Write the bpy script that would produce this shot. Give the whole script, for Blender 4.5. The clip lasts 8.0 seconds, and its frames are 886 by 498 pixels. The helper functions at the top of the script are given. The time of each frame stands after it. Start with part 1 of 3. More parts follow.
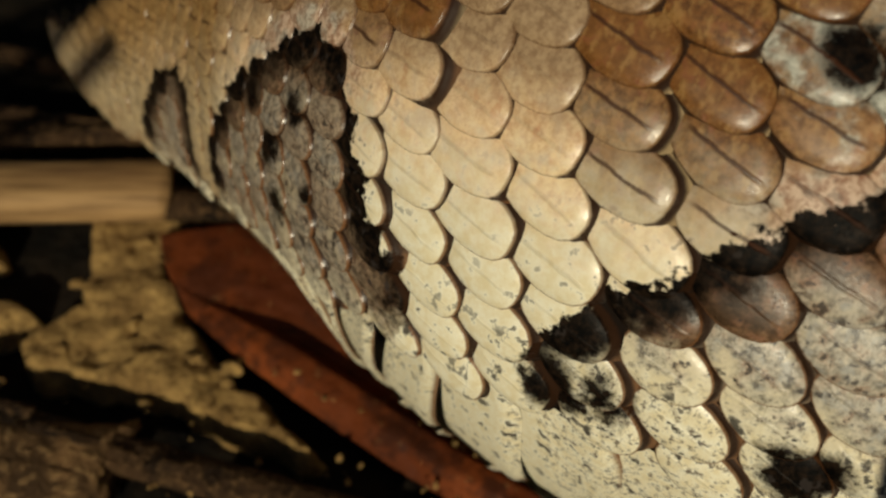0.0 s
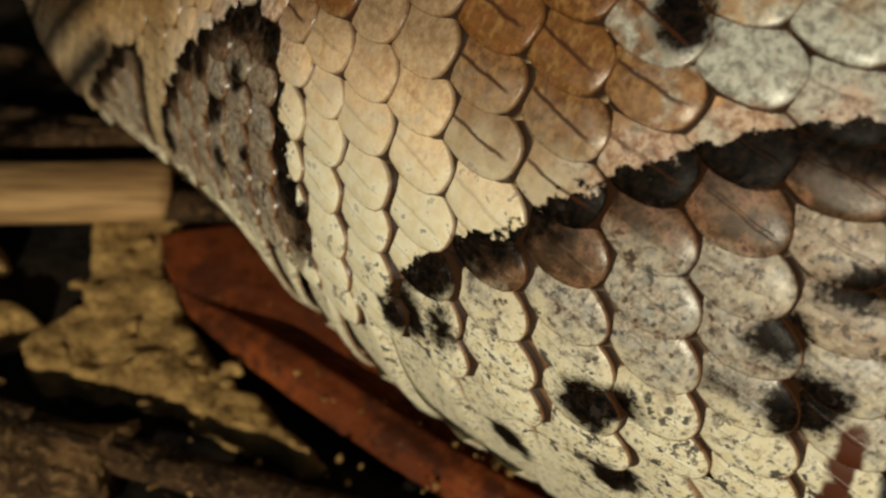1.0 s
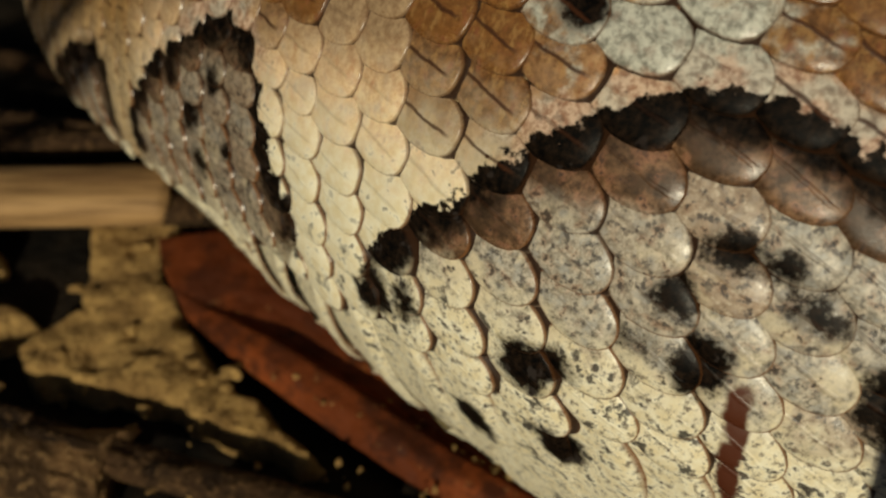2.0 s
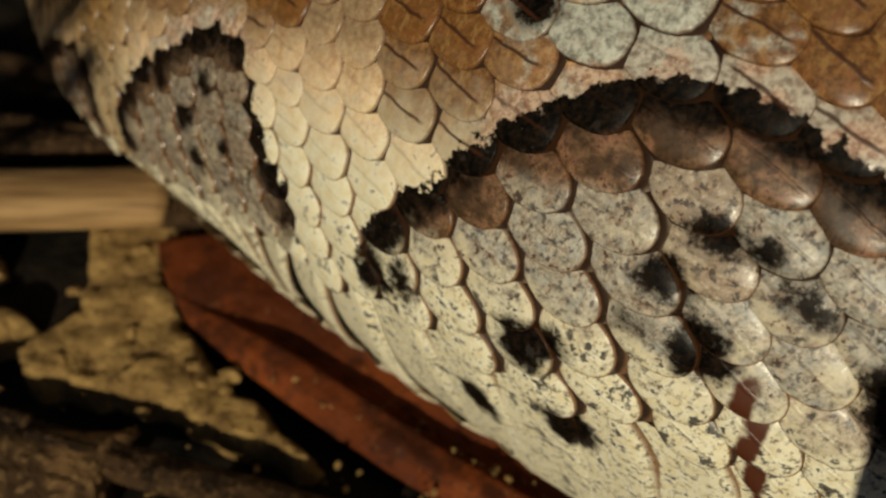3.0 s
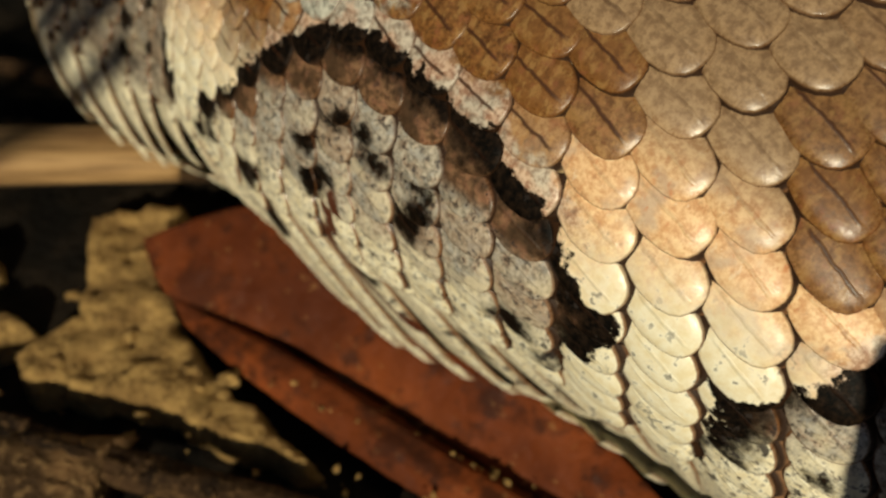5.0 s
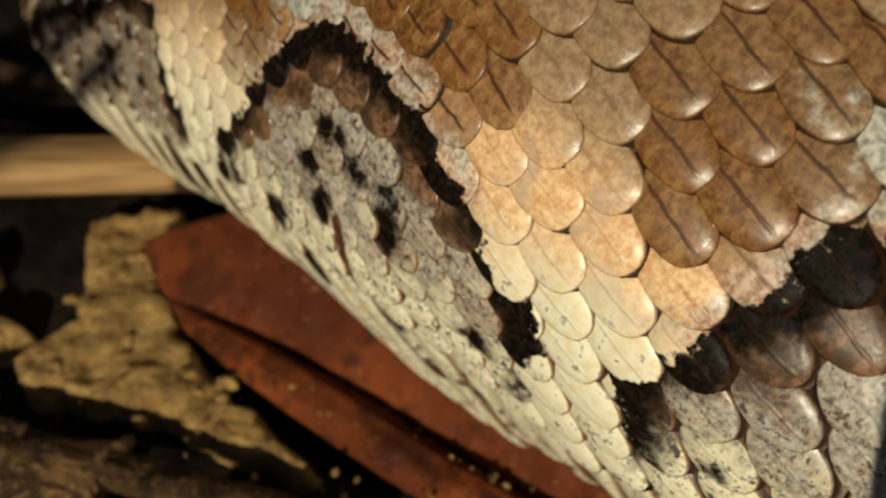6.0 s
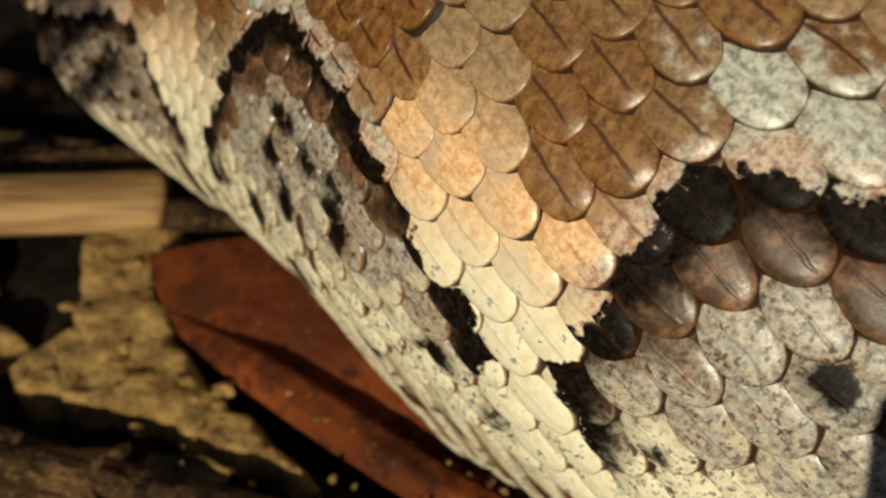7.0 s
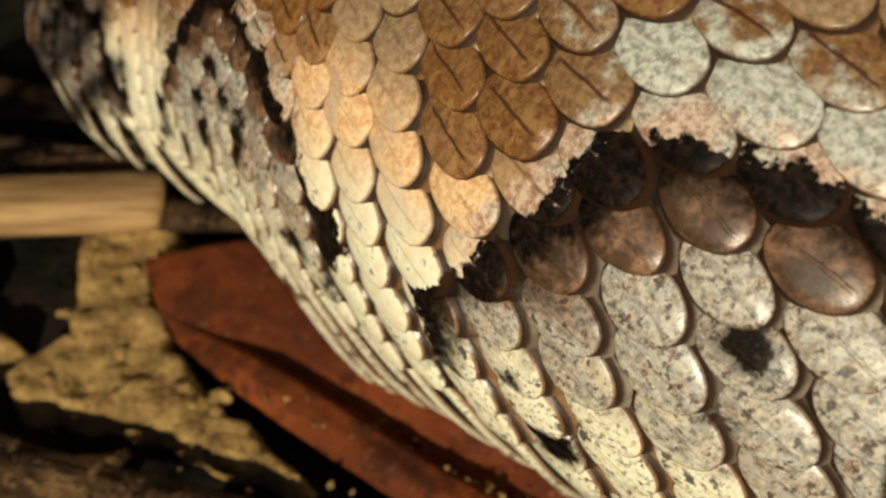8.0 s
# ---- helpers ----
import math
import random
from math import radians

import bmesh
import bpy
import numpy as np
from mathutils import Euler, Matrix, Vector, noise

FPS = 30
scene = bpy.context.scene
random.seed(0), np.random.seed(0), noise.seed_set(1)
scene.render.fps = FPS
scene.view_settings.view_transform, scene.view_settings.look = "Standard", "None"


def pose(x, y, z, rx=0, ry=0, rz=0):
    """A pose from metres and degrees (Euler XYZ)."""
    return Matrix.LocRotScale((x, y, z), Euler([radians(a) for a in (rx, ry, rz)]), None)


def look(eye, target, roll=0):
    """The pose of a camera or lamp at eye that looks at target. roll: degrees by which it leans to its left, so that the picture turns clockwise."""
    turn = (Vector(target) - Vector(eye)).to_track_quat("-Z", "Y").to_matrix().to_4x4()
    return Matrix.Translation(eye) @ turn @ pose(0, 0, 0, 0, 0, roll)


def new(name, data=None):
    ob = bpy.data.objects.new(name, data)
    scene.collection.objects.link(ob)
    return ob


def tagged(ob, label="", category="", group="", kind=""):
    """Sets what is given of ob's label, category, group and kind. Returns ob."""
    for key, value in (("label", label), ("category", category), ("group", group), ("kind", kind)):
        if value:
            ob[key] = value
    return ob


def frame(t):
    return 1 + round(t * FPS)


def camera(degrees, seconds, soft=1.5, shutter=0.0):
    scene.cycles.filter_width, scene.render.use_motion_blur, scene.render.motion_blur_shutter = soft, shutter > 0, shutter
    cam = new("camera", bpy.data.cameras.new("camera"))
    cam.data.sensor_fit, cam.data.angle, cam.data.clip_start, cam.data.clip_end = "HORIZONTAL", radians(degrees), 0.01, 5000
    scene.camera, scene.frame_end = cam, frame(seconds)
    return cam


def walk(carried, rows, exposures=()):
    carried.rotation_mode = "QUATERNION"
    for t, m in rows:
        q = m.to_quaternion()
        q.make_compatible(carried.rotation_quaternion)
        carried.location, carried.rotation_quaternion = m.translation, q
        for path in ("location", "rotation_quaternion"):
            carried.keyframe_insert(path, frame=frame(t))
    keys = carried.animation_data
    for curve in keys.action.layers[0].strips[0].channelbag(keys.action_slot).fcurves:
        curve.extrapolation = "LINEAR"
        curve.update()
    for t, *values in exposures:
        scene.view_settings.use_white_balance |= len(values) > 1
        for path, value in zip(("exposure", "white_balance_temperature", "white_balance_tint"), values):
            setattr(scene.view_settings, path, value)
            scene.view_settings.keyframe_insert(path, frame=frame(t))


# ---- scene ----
CM = 0.01

# ---- camera: hand-held, nearly still, drifting slowly ----
cam = camera(55, 8.0, soft=2.4)
cam.data.dof.use_dof = True      # a close-up lens: the scales are sharp, the litter and the far bend are not
cam.data.dof.focus_distance, cam.data.dof.aperture_fstop = 0.083, 26.0
EYE_H, TILT = 0.1397, 50.0
DRIFT = [(0, 0, 0), (1.0, 0, 0.03), (1.5, -0.04, 0.15), (3.0, -0.23, 0.42), (3.5, -0.23, 0.46), (4.0, -0.27, 0.49),
         (4.5, -0.34, 0.57), (5.0, -0.36, 0.65), (6.5, -0.72, 1.03), (7.0, -0.91, 1.22), (7.5, -0.99, 1.29), (8.0, -1.18, 1.56)]
walk(cam, [(t, pose(0, 0, EYE_H, 90 - TILT + up, 0, pan)) for t, pan, up in DRIFT],
     exposures=[(0, -0.85), (1, -0.8), (3, -0.78), (4, -0.72), (5, -0.46), (6.5, -0.5), (7.2, -0.3), (8, -0.14)])

# ---- light: one hard sun from behind the camera, dim forest sky ----
SUN_AZ, SUN_EL = radians(-170), radians(28)      # azimuth from +y towards +x
world = bpy.data.worlds.new("world")
scene.world = world
world.use_nodes = True
wn = world.node_tree
sky = wn.nodes.new("ShaderNodeTexSky")
sky.sky_type = "NISHITA"
sky.sun_disc = False
sky.sun_elevation = SUN_EL
sky.sun_rotation = SUN_AZ
wn.nodes["Background"].inputs["Strength"].default_value = 0.05
wn.links.new(sky.outputs[0], wn.nodes["Background"].inputs["Color"])
sun_dir = Vector((math.sin(SUN_AZ) * math.cos(SUN_EL), math.cos(SUN_AZ) * math.cos(SUN_EL), math.sin(SUN_EL)))
sun = new("sun", bpy.data.lights.new("sun", "SUN"))
sun.data.energy = 5.0
sun.data.angle = radians(0.5)
sun.data.color = (1.0, 0.912, 0.665)
sun.matrix_world = look(sun_dir * 3, (0, 0, 0))


# ---- node helpers ----
class Mat:
    """A principled material and a few short-hands for its nodes."""

    def __init__(self, name, rough=0.7):
        self.m = bpy.data.materials.new(name)
        self.m.use_nodes = True
        self.t = self.m.node_tree
        self.b = self.t.nodes["Principled BSDF"]
        self.b.inputs["Roughness"].default_value = rough

    def put(self, socket, value):
        if isinstance(value, (int, float)):
            socket.default_value = value
        elif isinstance(value, tuple):
            socket.default_value = (*value, 1) if len(value) == 3 and socket.type == "RGBA" else value
        else:
            self.t.links.new(value, socket)

    def math(self, op, a, b=0.0, c=0.0, clamp=False):
        n = self.t.nodes.new("ShaderNodeMath")
        n.operation, n.use_clamp = op, clamp
        for i, v in enumerate((a, b, c)):
            self.put(n.inputs[i], v)
        return n.outputs[0]

    def ramp(self, x, lo, hi, to0=0.0, to1=1.0):
        n = self.t.nodes.new("ShaderNodeMapRange")
        n.interpolation_type = "SMOOTHSTEP"
        for i, v in enumerate((x, lo, hi, to0, to1)):
            self.put(n.inputs[i], v)
        return n.outputs[0]

    def mix(self, f, a, b):
        n = self.t.nodes.new("ShaderNodeMix")
        n.data_type = "RGBA"
        self.put(n.inputs[0], f)
        self.put(n.inputs[6], a)
        self.put(n.inputs[7], b)
        return n.outputs[2]

    def noise(self, vec, scale, detail=3.0, rough=0.55, color=False):
        n = self.t.nodes.new("ShaderNodeTexNoise")
        n.inputs["Scale"].default_value = scale
        n.inputs["Detail"].default_value = detail
        n.inputs["Roughness"].default_value = rough
        if vec is not None:
            self.t.links.new(vec, n.inputs["Vector"])
        return n.outputs[1 if color else 0]

    def voronoi(self, vec, scale, feature="F1", out=0):
        n = self.t.nodes.new("ShaderNodeTexVoronoi")
        n.feature = feature
        n.inputs["Scale"].default_value = scale
        if vec is not None:
            self.t.links.new(vec, n.inputs["Vector"])
        return n.outputs[out]

    def attr(self, name):
        n = self.t.nodes.new("ShaderNodeAttribute")
        n.attribute_name = name
        return n.outputs["Vector"]

    def split(self, vec):
        n = self.t.nodes.new("ShaderNodeSeparateXYZ")
        self.t.links.new(vec, n.inputs[0])
        return n.outputs

    def scaled(self, vec, x, y, z):
        n = self.t.nodes.new("ShaderNodeVectorMath")
        n.operation = "MULTIPLY"
        self.t.links.new(vec, n.inputs[0])
        n.inputs[1].default_value = (x, y, z)
        return n.outputs[0]

    def coords(self, kind="Object"):
        return self.t.nodes.new("ShaderNodeTexCoord").outputs[kind]

    def random(self):
        return self.t.nodes.new("ShaderNodeObjectInfo").outputs["Random"]

    def bump(self, height, strength=0.5, distance=0.0005):
        n = self.t.nodes.new("ShaderNodeBump")
        n.inputs["Strength"].default_value = strength
        n.inputs["Distance"].default_value = distance
        self.t.links.new(height, n.inputs["Height"])
        self.t.links.new(n.outputs[0], self.b.inputs["Normal"])

    def done(self, color, rough=None):
        self.put(self.b.inputs["Base Color"], color)
        if rough is not None:
            self.put(self.b.inputs["Roughness"], rough)
        return self.m


def skin_material():
    """Viper skin: body.xy = place on the skin in cm, body.z = 0 centre to 1 rim of a scale, over 1 the skin between;
    zones = (depth in the dark arches, brown, white); marks = (black spots, belly, arch depth of the whole scale); folds.x = brown crease."""
    k = Mat("viper_skin", 0.4)
    body, zones, marks = k.attr("body"), k.split(k.attr("zones")), k.split(k.attr("marks"))
    folds = k.split(k.attr("folds"))
    rim = k.split(body)[2]
    flat = k.scaled(body, 1, 1, 0)
    streak = k.scaled(body, 0.95, 0.85, 0)
    wob = k.math("SUBTRACT", k.noise(flat, 4.0, 4, 0.6), 0.5)
    soft = k.noise(flat, 2.2, 3)
    fine = k.noise(streak, 12, 6, 0.72)
    tint = k.noise(streak, 7, 4, 0.6)
    finer = k.noise(streak, 38, 3, 0.6)
    arch = k.math("ADD", zones[0], k.math("MULTIPLY", wob, 0.5))
    brown = k.math("ADD", zones[1], k.math("MULTIPLY", wob, 0.25))
    white = k.math("ADD", zones[2], k.math("MULTIPLY", wob, 0.5))
    belly = k.math("ADD", marks[1], k.math("MULTIPLY", wob, 0.9))
    keel = k.math("ABSOLUTE", k.math("ADD", folds[1], k.math("MULTIPLY", wob, 0.25)))
    keel = k.math("MULTIPLY", k.ramp(keel, 0.085, 0.02), k.ramp(k.math("ABSOLUTE", folds[2]), 0.9, 0.6))
    shade = k.math("ADD", k.math("MULTIPLY", k.random(), 0.5), k.math("MULTIPLY", soft, 0.6))
    # ground between the arches: tan to brown, cream towards the belly
    tan = k.mix(k.ramp(fine, 0.36, 0.62), (0.63, 0.32, 0.14), (0.90, 0.625, 0.35))
    tan = k.mix(k.ramp(shade, 0.35, 0.9, 0.0, 0.5), tan, (0.66, 0.42, 0.26))
    tan = k.mix(k.ramp(tint, 0.52, 0.70, 0.0, 0.55), tan, (0.60, 0.27, 0.11))
    tan = k.mix(k.ramp(soft, 0.50, 0.68, 0.0, 0.6), tan, (0.50, 0.40, 0.32))
    flake = k.noise(k.scaled(body, 1.6, 0.8, 0), 5, 5, 0.7)
    tan = k.mix(k.ramp(flake, 0.58, 0.66, 0.0, 0.6), tan, (0.62, 0.22, 0.08))
    tan = k.mix(k.ramp(flake, 0.40, 0.33, 0.0, 0.5), tan, (0.86, 0.72, 0.52))
    dull = k.mix(k.ramp(fine, 0.36, 0.64), (0.25, 0.155, 0.085), (0.42, 0.29, 0.17))
    tan = k.mix(k.ramp(k.math("SUBTRACT", marks[1], k.ramp(k.split(body)[0], 3.5, 5.0, 0.0, 0.75)), -1.35, -2.1), tan, dull)
    dun = k.mix(k.ramp(fine, 0.36, 0.66), (0.085, 0.033, 0.009), (0.27, 0.120, 0.036))
    dun = k.mix(k.ramp(shade, 0.3, 0.9, 0.0, 0.6), dun, (0.20, 0.085, 0.024))
    dun = k.mix(k.ramp(tint, 0.54, 0.70, 0.0, 0.6), dun, (0.30, 0.10, 0.045))
    dun = k.mix(k.ramp(flake, 0.50, 0.62, 0.0, 0.7), dun, (0.34, 0.19, 0.065))
    c = k.mix(k.ramp(k.math("ADD", brown, k.math("MULTIPLY", k.random(), 0.3)), 0.12, 0.75), tan, dun)
    # the back is darker and browner
    c = k.mix(k.ramp(k.math("ADD", marks[1], k.math("MULTIPLY", wob, 0.8)), -1.7, -2.6, 0.0, 0.4), c, k.mix(k.ramp(fine, 0.36, 0.64), (0.085, 0.042, 0.016), (0.24, 0.135, 0.055)))
    cream = k.mix(k.ramp(tint, 0.3, 0.7), (0.78, 0.68, 0.45), (0.90, 0.86, 0.70))
    c = k.mix(k.ramp(belly, -1.35, 0.2), c, cream)
    # far up the body: golden brown, with the far bend's shade mixed into the colour
    c = k.mix(k.ramp(k.math("ADD", k.split(body)[0], k.math("MULTIPLY", wob, 2.0)), 10.8, 12.4, 0.0, 0.75), c, k.mix(k.ramp(fine, 0.38, 0.62), (0.20, 0.105, 0.036), (0.42, 0.27, 0.11)))
    # light grey patches above the arches
    pale = k.mix(k.ramp(fine, 0.36, 0.60), (0.20, 0.195, 0.165), (0.58, 0.575, 0.50))
    pale = k.mix(k.ramp(tint, 0.5, 0.7, 0.0, 0.6), pale, (0.40, 0.32, 0.26))
    c = k.mix(k.ramp(white, -0.08, 0.08), c, pale)
    # pink seam outside the black border
    pink = k.mix(k.ramp(fine, 0.40, 0.58), (0.30, 0.16, 0.105), (0.64, 0.47, 0.36))
    pink = k.mix(k.ramp(soft, 0.46, 0.58, 0.0, 0.7), pink, pale)
    c = k.mix(k.math("MULTIPLY", k.ramp(arch, -0.33, -0.2, 0.0, 0.85), k.ramp(belly, -0.6, -1.0)), c, pink)
    # inside the arches: a row of brown scales under the border, then speckled grey
    lone = k.random()
    speck = k.noise(streak, 11, 4, 0.65)
    grey = k.mix(k.ramp(fine, 0.34, 0.66), (0.17, 0.148, 0.118), (0.57, 0.51, 0.42))
    grey = k.mix(k.ramp(tint, 0.52, 0.68, 0.0, 0.55), grey, (0.50, 0.27, 0.16))
    grey = k.mix(k.ramp(tint, 0.48, 0.36, 0.0, 0.6), grey, (0.40, 0.40, 0.385))
    grey = k.mix(k.ramp(lone, 0.55, 0.95, 0.0, 0.45), grey, (0.36, 0.22, 0.13))
    grey = k.mix(k.ramp(speck, 0.53, 0.62, 0.0, 0.85), grey, (0.05, 0.042, 0.042))
    grey = k.mix(k.ramp(k.noise(streak, 14, 3, 0.6), 0.56, 0.64, 0.0, 0.6), grey, (0.64, 0.57, 0.46))
    patchy = k.noise(flat, 1.5, 4, 0.6)
    grey = k.mix(k.math("MULTIPLY", k.ramp(patchy, 0.52, 0.62, 0.0, 0.75), k.ramp(marks[1], -0.9, 0.1)), grey, (0.74, 0.64, 0.45))
    rust = k.mix(k.ramp(fine, 0.34, 0.66), (0.055, 0.028, 0.014), (0.26, 0.145, 0.078))
    rust = k.mix(k.ramp(tint, 0.48, 0.66, 0.0, 0.75), rust, (0.36, 0.17, 0.10))
    rust = k.mix(k.ramp(soft, 0.42, 0.60, 0.0, 0.8), rust, (0.045, 0.026, 0.014))
    low = k.ramp(marks[1], -1.0, -0.4)
    home = k.math("ADD", k.math("MULTIPLY", marks[2], 0.88), k.math("MULTIPLY", arch, 0.12))
    home = k.math("ADD", home, k.math("MULTIPLY", k.math("SUBTRACT", lone, 0.5), 0.25))
    inner = k.mix(k.ramp(k.math("ADD", home, k.math("MULTIPLY", low, 0.3)), 0.60, 0.80), rust, grey)
    ahead = k.split(body)[0]      # the arches further up the body are browner, down to the belly
    inner = k.mix(k.ramp(ahead, 6.4, 7.6, 0.0, 0.5), inner, k.mix(k.ramp(fine, 0.4, 0.6), (0.06, 0.04, 0.025), (0.28, 0.20, 0.13)))
    inner = k.mix(k.ramp(k.math("SUBTRACT", belly, k.ramp(ahead, 6.4, 7.6, 0.0, 0.8)), 0.05, 0.75), inner, k.mix(k.ramp(fine, 0.36, 0.50), (0.16, 0.13, 0.10), cream))
    c = k.mix(k.ramp(arch, -0.03, 0.03), c, inner)
    thick = k.math("ADD", k.math("MULTIPLY", marks[2], 0.25), k.math("MULTIPLY", arch, 0.75))
    thick = k.math("SUBTRACT", thick, k.ramp(marks[1], -1.0, -1.5, 0.0, 0.14))
    edge = k.math("MULTIPLY", k.ramp(arch, -0.04, 0.0), k.ramp(thick, 0.44, 0.18))
    black = k.mix(k.ramp(fine, 0.4, 0.7), (0.002, 0.0018, 0.0016), (0.022, 0.013, 0.008))
    c = k.mix(k.math("MULTIPLY", edge, k.ramp(belly, 1.3, 0.7)), c, black)
    spots = k.math("ADD", marks[0], k.math("MULTIPLY", k.math("ADD", wob, k.math("SUBTRACT", fine, 0.5)), 0.36))
    c = k.mix(k.ramp(spots, -0.07, 0.07), c, black)
    # dark flecks, most of them inside the arches and low on the flank
    fleck = k.math("MAXIMUM", k.ramp(k.noise(streak, 7, 3, 0.6), 0.60, 0.67), k.math("MULTIPLY", k.ramp(k.noise(streak, 3.5, 5, 0.65), 0.58, 0.62), k.ramp(belly, 0.2, 0.6)))
    fleck = k.math("MULTIPLY", fleck, k.ramp(k.math("ADD", arch, k.math("MULTIPLY", belly, 0.5)), -1.4, 0.5, 0.12, 0.9))
    c = k.mix(fleck, c, (0.03, 0.024, 0.022))
    # keel, horny rim, skin between the scales, creases
    ridge = k.math("MAXIMUM", k.ramp(brown, -0.2, 0.5, 0.16, 0.9), k.ramp(arch, 0.0, 0.2, 0.0, 0.25))
    ridge = k.math("MULTIPLY", ridge, k.ramp(belly, 0.3, 0.0))
    c = k.mix(k.math("MULTIPLY", keel, ridge), c, (0.05, 0.018, 0.008))
    c = k.mix(k.math("MULTIPLY", k.ramp(rim, 0.955, 0.995), k.math("SUBTRACT", 0.55, k.math("MULTIPLY", edge, 0.5))), c, (0.10, 0.040, 0.014))
    c = k.mix(k.math("MULTIPLY", k.ramp(rim, 0.94, 0.99), k.math("MULTIPLY", k.ramp(belly, -0.6, 0.2, 0.0, 0.8), k.ramp(k.math("MAXIMUM", edge, k.ramp(spots, -0.07, 0.07)), 0.7, 0.1))), c, (0.20, 0.085, 0.03))
    between = k.mix(k.ramp(brown, 0.0, 0.4), (0.17, 0.075, 0.028), (0.36, 0.26, 0.14))
    between = k.mix(k.ramp(arch, -0.25, 0.0), between, (0.14, 0.10, 0.068))
    between = k.mix(k.ramp(ahead, 6.4, 7.4), between, (0.03, 0.019, 0.012))
    between = k.mix(k.math("MULTIPLY", k.ramp(marks[2], 0.2, 0.5), k.ramp(patchy, 0.48, 0.60)), between, (0.24, 0.19, 0.14))
    between = k.mix(k.math("MULTIPLY", k.ramp(arch, -0.2, -0.05), k.ramp(arch, 0.5, 0.3)), between, (0.028, 0.018, 0.012))
    between = k.mix(k.ramp(belly, 0.2, 0.6), between, (0.20, 0.10, 0.045))
    between = k.mix(k.math("MAXIMUM", edge, k.ramp(spots, -0.12, 0.05)), between, (0.012, 0.008, 0.006))
    # thin dark line under the rim: the free edge's shadow, put into the colour
    c = k.mix(k.ramp(rim, 1.0, 1.02), c, (0.030, 0.013, 0.006))
    c = k.mix(k.ramp(rim, 1.08, 1.16), c, between)
    c = k.mix(k.ramp(k.math("ADD", folds[0], k.math("MULTIPLY", wob, 0.15)), -0.03, 0.04), c, (0.085, 0.024, 0.011))
    h = k.math("ADD", k.math("MULTIPLY", fine, 0.6), k.math("ADD", k.math("MULTIPLY", finer, 0.3), k.math("MULTIPLY", keel, 1.3)))
    k.bump(h, 0.6, 0.00008)
    k.put(k.b.inputs["Specular IOR Level"], k.ramp(k.math("MAXIMUM", edge, k.ramp(spots, -0.07, 0.07)), 0.2, 0.9, 0.42, 0.06))
    gloss = k.math("ADD", k.ramp(rim, 1.0, 1.1, 0.0, 0.5), k.math("MULTIPLY", edge, 0.12))
    return k.done(c, k.math("ADD", gloss, k.math("ADD", k.ramp(finer, 0.3, 0.7, 0.36, 0.52), k.ramp(rim, 0.55, 0.9, 0.0, -0.14))))


def simple(name, c1, c2, scale, rough=0.8, bump=0.5, dist=0.001, c3=None):
    k = Mat(name, rough)
    k.b.inputs["Specular IOR Level"].default_value = 0.12
    v = k.coords()
    a, b = k.noise(v, scale, 5), k.noise(v, scale * 7, 4)
    c = k.mix(k.ramp(a, 0.35, 0.65), c1, c2)
    if c3:
        c = k.mix(k.ramp(b, 0.5, 0.7), c, c3)
    k.bump(k.math("ADD", a, k.math("MULTIPLY", b, 0.5)), bump, dist)
    return k.done(c)


def leaf_material():
    k = Mat("dead_leaf", 0.6)
    v = k.coords()
    a, b, d = k.noise(v, 45, 5), k.noise(v, 260, 4), k.noise(v, 18, 3)
    c = k.mix(k.ramp(a, 0.35, 0.68), (0.070, 0.016, 0.005), (0.235, 0.056, 0.0125))
    c = k.mix(k.ramp(d, 0.45, 0.65), c, (0.115, 0.025, 0.006))
    c = k.mix(k.ramp(k.noise(v, 90, 6, 0.7), 0.48, 0.62, 0.0, 0.85), c, (0.026, 0.008, 0.004))
    c = k.mix(k.ramp(k.noise(v, 34, 5, 0.65), 0.54, 0.64, 0.0, 0.75), c, (0.035, 0.010, 0.005))
    c = k.mix(k.ramp(b, 0.58, 0.72, 0.0, 0.7), c, (0.05, 0.014, 0.006))
    c = k.mix(k.ramp(k.noise(v, 420, 2), 0.67, 0.71, 0.0, 0.5), c, (0.22, 0.11, 0.04))
    k.bump(k.math("ADD", a, b), 0.7, 0.0012)
    k.b.inputs["Specular IOR Level"].default_value = 0.12
    return k.done(c, k.ramp(b, 0.3, 0.7, 0.5, 0.8))


def wood_material():
    k = Mat("split_wood", 0.75)
    v = k.coords()
    g = k.noise(k.scaled(v, 0.06, 1, 1), 700, 4)
    w = k.noise(k.scaled(v, 0.12, 1, 1), 160, 3)
    c = k.mix(k.ramp(g, 0.35, 0.65), (0.19, 0.102, 0.036), (0.37, 0.22, 0.088))
    c = k.mix(k.ramp(w, 0.55, 0.72, 0.0, 0.7), c, (0.15, 0.075, 0.028))
    k.bump(k.math("ADD", g, w), 0.6, 0.001)
    return k.done(c)


# dim green for the unseen ring added to hold back sky light
BRUSH = simple("undergrowth", (0.008, 0.015, 0.005), (0.03, 0.05, 0.015), 3, 0.9, 0.5, 0.05)
SKIN = skin_material()
# near-black: the shade in the gaps of the litter is put into this colour
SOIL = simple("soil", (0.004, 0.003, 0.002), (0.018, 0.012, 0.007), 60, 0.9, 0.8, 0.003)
CLAY = simple("dry_clay", (0.25, 0.148, 0.053), (0.47, 0.295, 0.106), 150, 0.95, 1.0, 0.003, (0.16, 0.092, 0.036))
LEAF = leaf_material()
WOOD = wood_material()
BARK = simple("bark", (0.010, 0.006, 0.004), (0.060, 0.032, 0.015), 100, 0.9, 1.0, 0.003, (0.12, 0.068, 0.03))
ROTTEN = simple("rotten_wood", (0.045, 0.025, 0.012), (0.19, 0.105, 0.045), 90, 0.9, 1.0, 0.003, (0.28, 0.17, 0.075))


